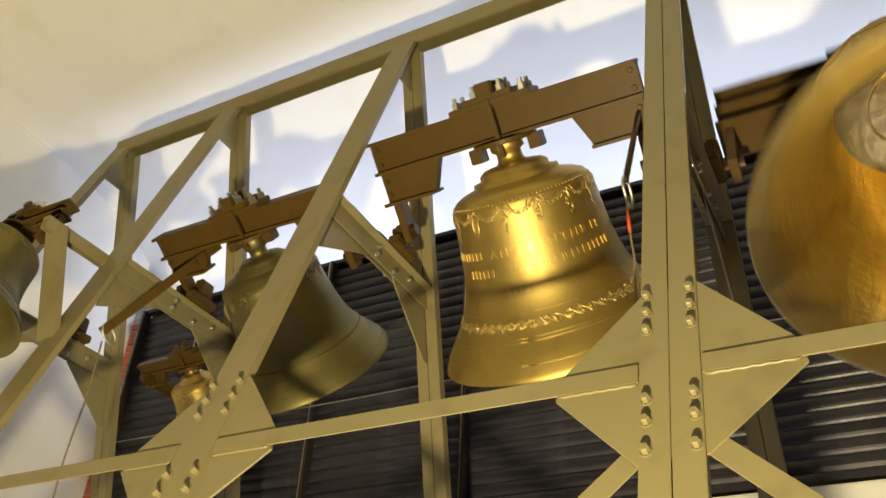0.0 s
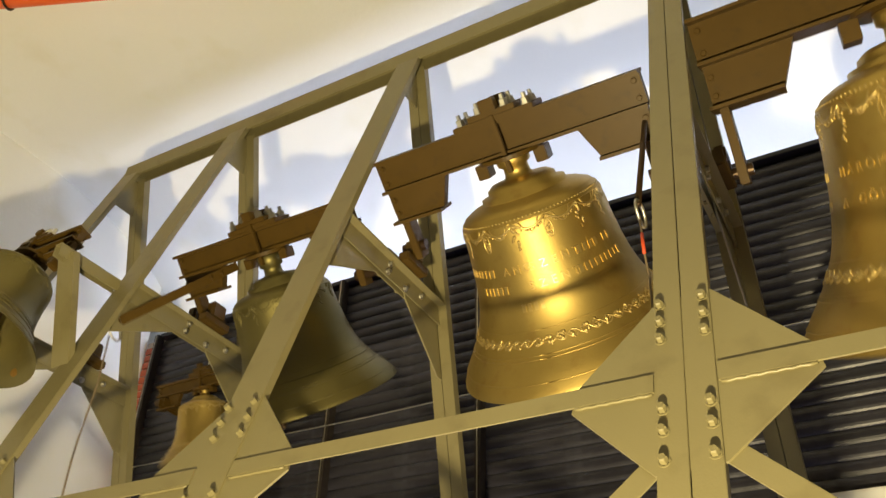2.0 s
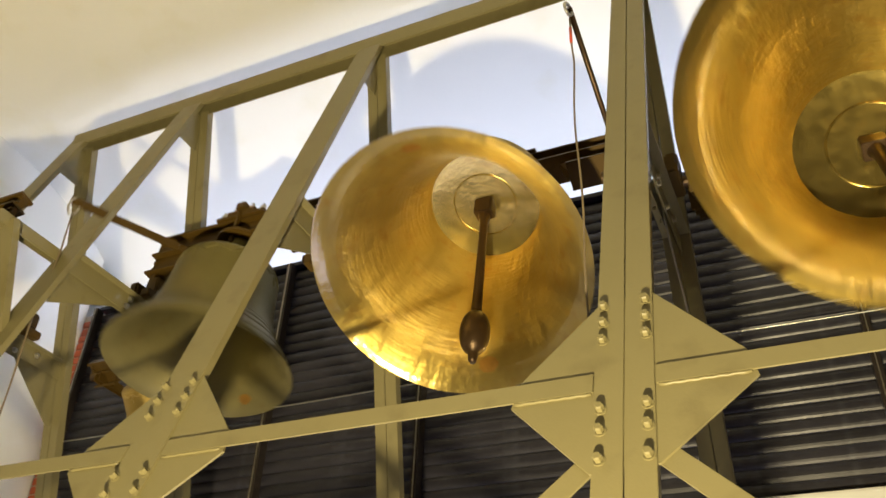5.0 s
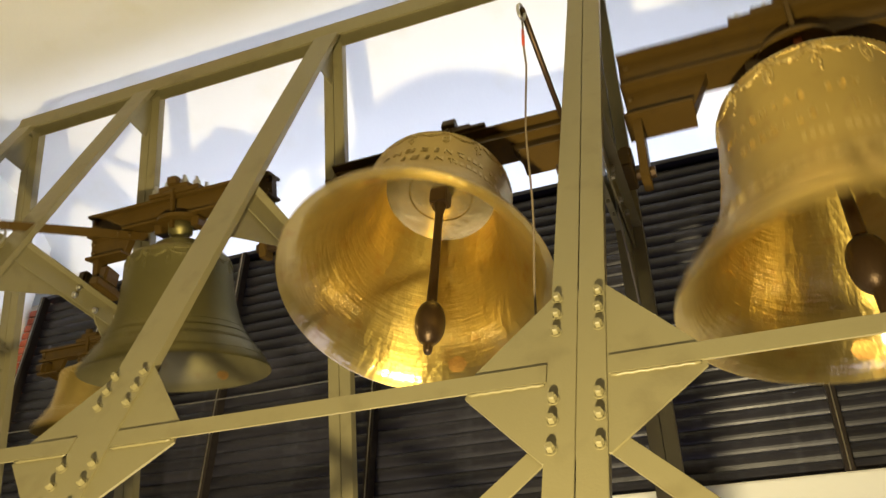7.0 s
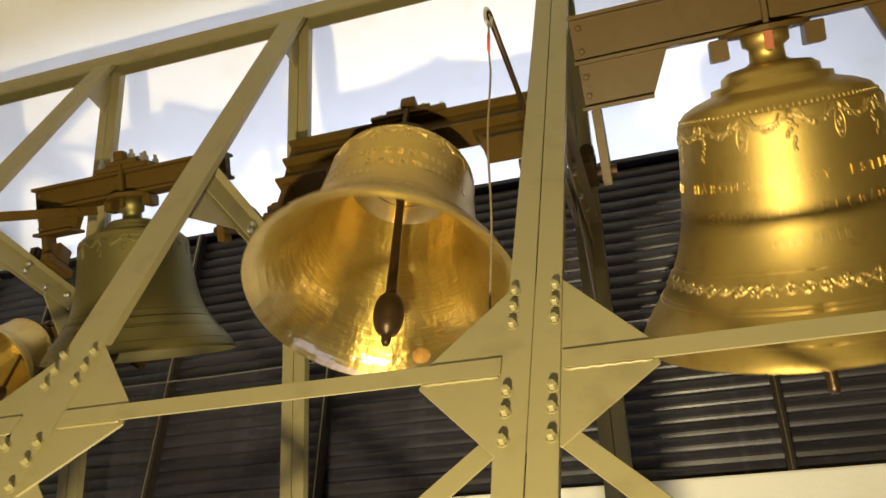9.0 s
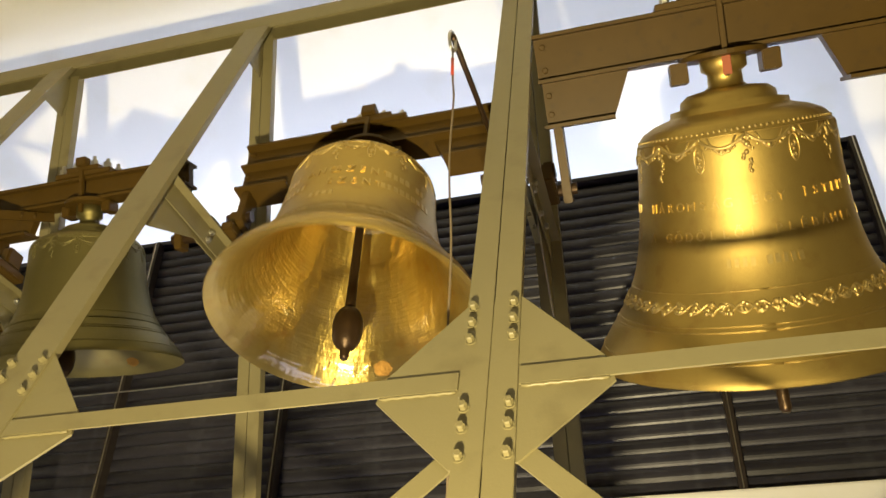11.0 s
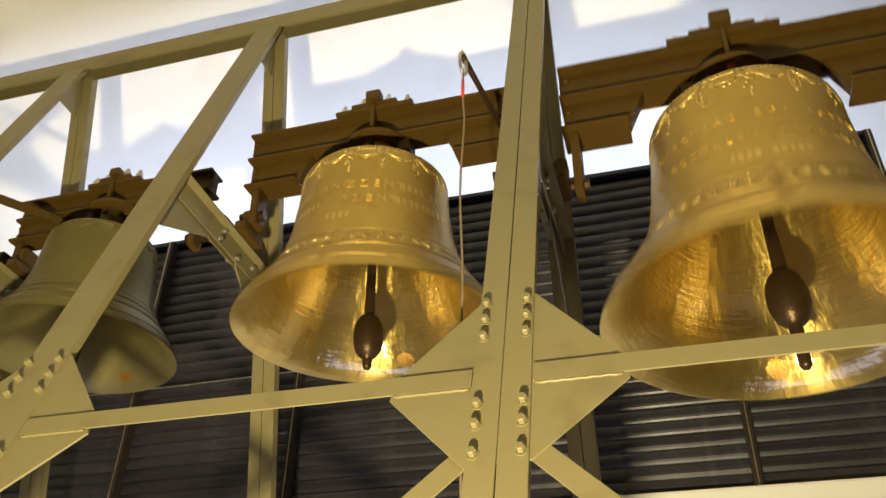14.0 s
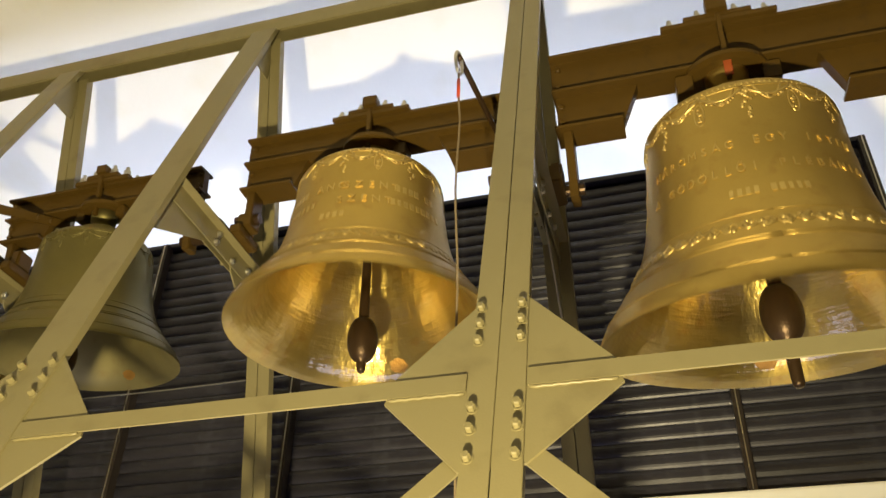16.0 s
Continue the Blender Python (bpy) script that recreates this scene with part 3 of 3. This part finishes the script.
        tube(bm, [(lx + 0.006 * math.sin(a), ly + 0.028 * math.sin(a), lz - 0.035 + 0.055 * math.cos(a)) for a in (2 * math.pi * i / 16 for i in range(17))], 0.007, 6)
        part("shackle", bm, STEEL, thing, smooth=True)
    # clapper on its pin
    pz = 0.62 * D - L
    clap = empty("clapper", pose(0, 0, pz))
    clap.parent = thing
    bm = bmesh.new()
    ball = [(0.112 * R * math.sin(math.pi * i / 12) ** 0.8, -(1.285 - 0.18 * math.cos(math.pi * i / 12)) * R) for i in range(1, 12)]
    lathe(bm, [(0, -0.05 * R), (0.05 * R, -0.06 * R), (0.05 * R, -0.14 * R), (0.032 * R, -0.22 * R), (0.035 * R, -0.80 * R), (0.040 * R, -1.09 * R)] + ball +
          [(0.036 * R, -1.48 * R), (0.032 * R, -tail * R), (0.022 * R, -(tail + 0.02) * R), (0, -(tail + 0.02) * R)], 24)
    part("clapper_shaft", bm, IRON, clap, "dark forged iron clapper", smooth=True)
    part("clapper_joint", box(-0.075 * R, 0.075 * R, -0.06 * R, 0.06 * R, -0.13 * R, 0.03 * R, 0.006), IRON, clap)
    return thing, clap


MID_TIP, DULL_TIP = (0.648, -0.78, 0.037), (-0.579, -0.663, 0.149)
BIG, BIG_C = make_bell("church_bell", 0.463, 3.10, 4.073, 0.717, 0.816, BRONZE, BRONZE_IN, "largest golden bronze church bell with raised lettering, brown yoke", 0.80, (0.70, -0.95, 0.10), True,
                       (("HÁROMSÁG EGY ISTEN", 0.435, 0.052, -0.05), ("|||| ||||||", 0.435, 0.052, 1.75), ("||| |||||||", 0.435, 0.052, -1.72), ("A GÖDÖLLŐI PLÉBÁNIA", 0.355, 0.052, -0.05), ("||||||| ||||", 0.355, 0.052, 1.75), ("|||||| ||||", 0.355, 0.052, -1.72), ("|||| |||||", 0.28, 0.050, 0.05)), True, 0.02, 0.026, 1.70, None, 1.07)
part("tag", box(-0.018, 0.018, -0.1365, -0.1285, 0.385, 0.475, 0.002), RED_OXIDE, BIG, "red oxide paint on the strap")
MID, MID_C = make_bell("church_bell", -1.263, 3.035, 4.15, 0.605, 0.72, BRONZE, BRONZE_IN, "golden bronze church bell with garlands and lettering, brown yoke", 0.69, MID_TIP, True,
                       (("||||||||", 0.435, 0.050, -0.75), ("ANG", 0.435, 0.055, -0.12), ("SZENT", 0.435, 0.055, 0.38), ("|||| ||", 0.435, 0.05, 1.0), ("SZENT", 0.365, 0.055, 0.30), ("|||||||||", 0.365, 0.05, 1.0), ("||||||", 0.365, 0.05, -0.5), ("||||", 0.29, 0.05, 0.0)))
DULL, DULL_C = make_bell("church_bell", -2.80, 3.065, 4.10, 0.485, 0.587, BRONZE_OLD, BRONZE_OLD_IN, "dull greenish bronze church bell on a brown steel yoke", 0.60, DULL_TIP, True, (), False, 0.06, 0.013, 1.52, -0.30)
SMALL, SMALL_C = make_bell("church_bell", -4.16, 3.92, 4.19, 0.31, 0.50, BRONZE, BRONZE_IN, "small shiny bronze bell on a low yoke behind the frame", 0.42, None, False)
STILL, STILL_C = make_bell("church_bell", -3.877, 2.184, 4.057, 0.359, 0.484, BRONZE_OLD, BRONZE_OLD_IN, "small dull bronze bell hanging still at the frame's end", 0.359, None, True)
# it hangs with its mouth tipped to the front, the clapper plumb
STILL.matrix_basis = pose(-3.877, 2.184, 4.057, -17)
STILL_C.matrix_basis = pose(*STILL_C.matrix_basis.translation, 15)

# side hanger of the still bell
for x in (-3.432, -4.272):
    part("hanger_post", bar(channel(0.117, 0.04, 0.006), (x, 2.285, 3.456), (x, 2.129, 4.018), (0, -1, 0), 0.001), PAINT, frame_ob)
    part("hanger_arm", bar(channel(0.047, 0.07, 0.006), (x, 2.075, 4.049), (x, 2.47, 4.049), (0, 0, 1), 0.001), PAINT, frame_ob)

for x in (-4.50, -3.70):
    part("hanger_arm", bar(channel(0.05, 0.06, 0.006), (x, 3.86, 4.185), (x, 4.43, 4.185), (0, 0, 1), 0.001), BROWN, frame_ob)

# ---------------------------------------------------------------- ropes on the levers


def make_rope(name, label, length, bright):
    thing = tagged(empty(name), label, "rope")
    rng = random.Random(3)
    bm = bmesh.new()
    tube(bm, [(0.012 * math.sin(i * 0.7) * (i > 2) * 0.5, 0.008 * math.sin(i * 0.5), -length * i / 30) for i in range(31)], 0.0045, 6)
    part("cord", bm, ROPE, thing, smooth=True)
    if bright:
        bm = bmesh.new()
        tube(bm, [(0, 0, -0.06), (0, 0, -0.15)], 0.0065, 8)
        part("tape", bm, RED, thing, "red tape wrapped round the cord", smooth=True)
    return thing


MID_ROPE = make_rope("bell_rope", "thin pale rope with red tape hanging from the bell's lever", 2.6, True)
DULL_ROPE = make_rope("bell_rope", "thin pale rope hanging from the dull bell's lever", 2.4, False)

# ---------------------------------------------------------------- pipe under the ceiling
pipe = tagged(empty("drain_pipe"), "orange plastic pipe clamped under the white ceiling", "pipe")
PA, PB = Vector((-5.9, 1.37, 6.45)), Vector((-2.90, 2.58, 6.45))
bm = bmesh.new()
tube(bm, [PA, PB], 0.062, 28)
part("tube", bm, ORANGE, pipe, smooth=True)
bm = bmesh.new()
PD = (PB - PA).normalized()
tube(bm, [PB - PD * 0.005, PB + PD * 0.16, PB + PD * 0.20], 0.070, 24)
part("sleeve", bm, GREY, pipe, "grey rubber end sleeve")
for u in (0.40, 0.90):
    c = PA.lerp(PB, u)
    side = PD.cross(Vector((0, 0, 1))).normalized()
    bm = bmesh.new()
    tube(bm, [c + (side * math.cos(a) + Vector((0, 0, 1)) * math.sin(a)) * 0.070 for a in (2 * math.pi * i / 24 for i in range(25))], 0.010, 6)
    cl = part("clamp_ring", bm, IRON, pipe, smooth=True)
    bm = bmesh.new()
    tube(bm, [c + Vector((0, 0, 0.06)), c + Vector((0, 0, 0.12))], 0.008, 6)
    part("stud", bm, STEEL, cl)

# ---------------------------------------------------------------- wire along the screen
bm = bmesh.new()
tube(bm, [(-5.3 + 0.275 * i, 4.405, 3.99 - 0.004 * math.sin(i)) for i in range(30)], 0.005, 6)
tagged(part("cable", bm, STEEL, None, smooth=True), "thin bright cable stretched along the dark slats", "cable")

# ---------------------------------------------------------------- brick jamb beside the screen
jamb = tagged(part("brick_jamb", box(-6.05, -5.755, 4.87, 5.15, 0, 5.5), MORTAR), "red brick jamb with pale joints", "jamb", kind="structure")
brick_me = bpy.data.meshes.new("brick")
bm = box(0, 0.295, 0, 0.24, 0, 0.062, 0.004)
bm.to_mesh(brick_me)
bm.free()
brick_me.materials.append(BRICK)
for i in range(73):
    b = new("brick", brick_me)
    b.parent = jamb
    b.location = (-6.04 + random.uniform(-0.002, 0.004), 4.855 + random.uniform(-0.002, 0.002), 0.006 + i * 0.0745)

# ---------------------------------------------------------------- motion of the bells


def swing(t, period, shift, rest, amp):
    """The angle of a bell, mouth towards the front positive, as its swing dies down."""
    p = np.interp(t, (0, 5, 8, 10, 16), shift)
    m = np.interp(t, (0, 5.2, 8, 16), rest)
    a = np.interp(t, (0, 5.2, 8, 10.2, 13, 16), amp)
    return float(m + a * math.cos(2 * math.pi * (t - p) / period))


def swing_mid(t):
    return swing(t, 2.078, (0.905, 0.960, 1.017, 0.990, 0.905), (1.1, -7.5, 1.2, -0.9), (51.0, 42.0, 21.2, 14.8, 15.5, 12.8))


def swing_big(t):
    return swing(t, 2.357, (0.499, 0.532, 0.552, 0.530, 0.43), (10.4, 8.9, 3.1, 2.2), (63.5, 66.3, 57.7, 47.3, 42.4, 16.1))


def swing_dull(t):
    return swing(t, 2.26, (1.076, 1.026, 0.996, 1.017, 1.078), (1.5, 5.4, 4.5, 0.0), (57.0, 42.3, 31.3, 31.8, 16.2, 11.0))


def swing_small(t):
    return swing(t, 1.66, (0.88, 0.87, 0.87, 0.87, 0.87), (8, 8, 5, 0), (58, 55, 45, 40, 30, 20))


def motions():
    times = [k * 0.1 for k in range(161)]
    for thing, clap, fn in ((BIG, BIG_C, swing_big), (MID, MID_C, swing_mid), (DULL, DULL_C, swing_dull), (SMALL, SMALL_C, swing_small)):
        base = thing.matrix_basis.translation.copy()
        pivot = clap.matrix_basis.translation.copy()
        walk(thing, [(t, pose(*base, -fn(t))) for t in times])
        walk(clap, [(t, pose(*pivot, max(-28, min(28, 0.9 * fn(t - 0.08))))) for t in times])
    for rope, thing, tip, fn in ((MID_ROPE, MID, MID_TIP, swing_mid), (DULL_ROPE, DULL, DULL_TIP, swing_dull)):
        home = BASES[thing.name]
        rows = []
        for t in times:
            p = Matrix.Translation(home) @ pose(0, 0, 0, -fn(t)) @ Vector(tip)
            rows.append((t, pose(p.x, p.y, p.z - 0.07)))
        walk(rope, rows)


BASES = {b.name: b.matrix_basis.translation.copy() for b in (MID, DULL)}
motions()
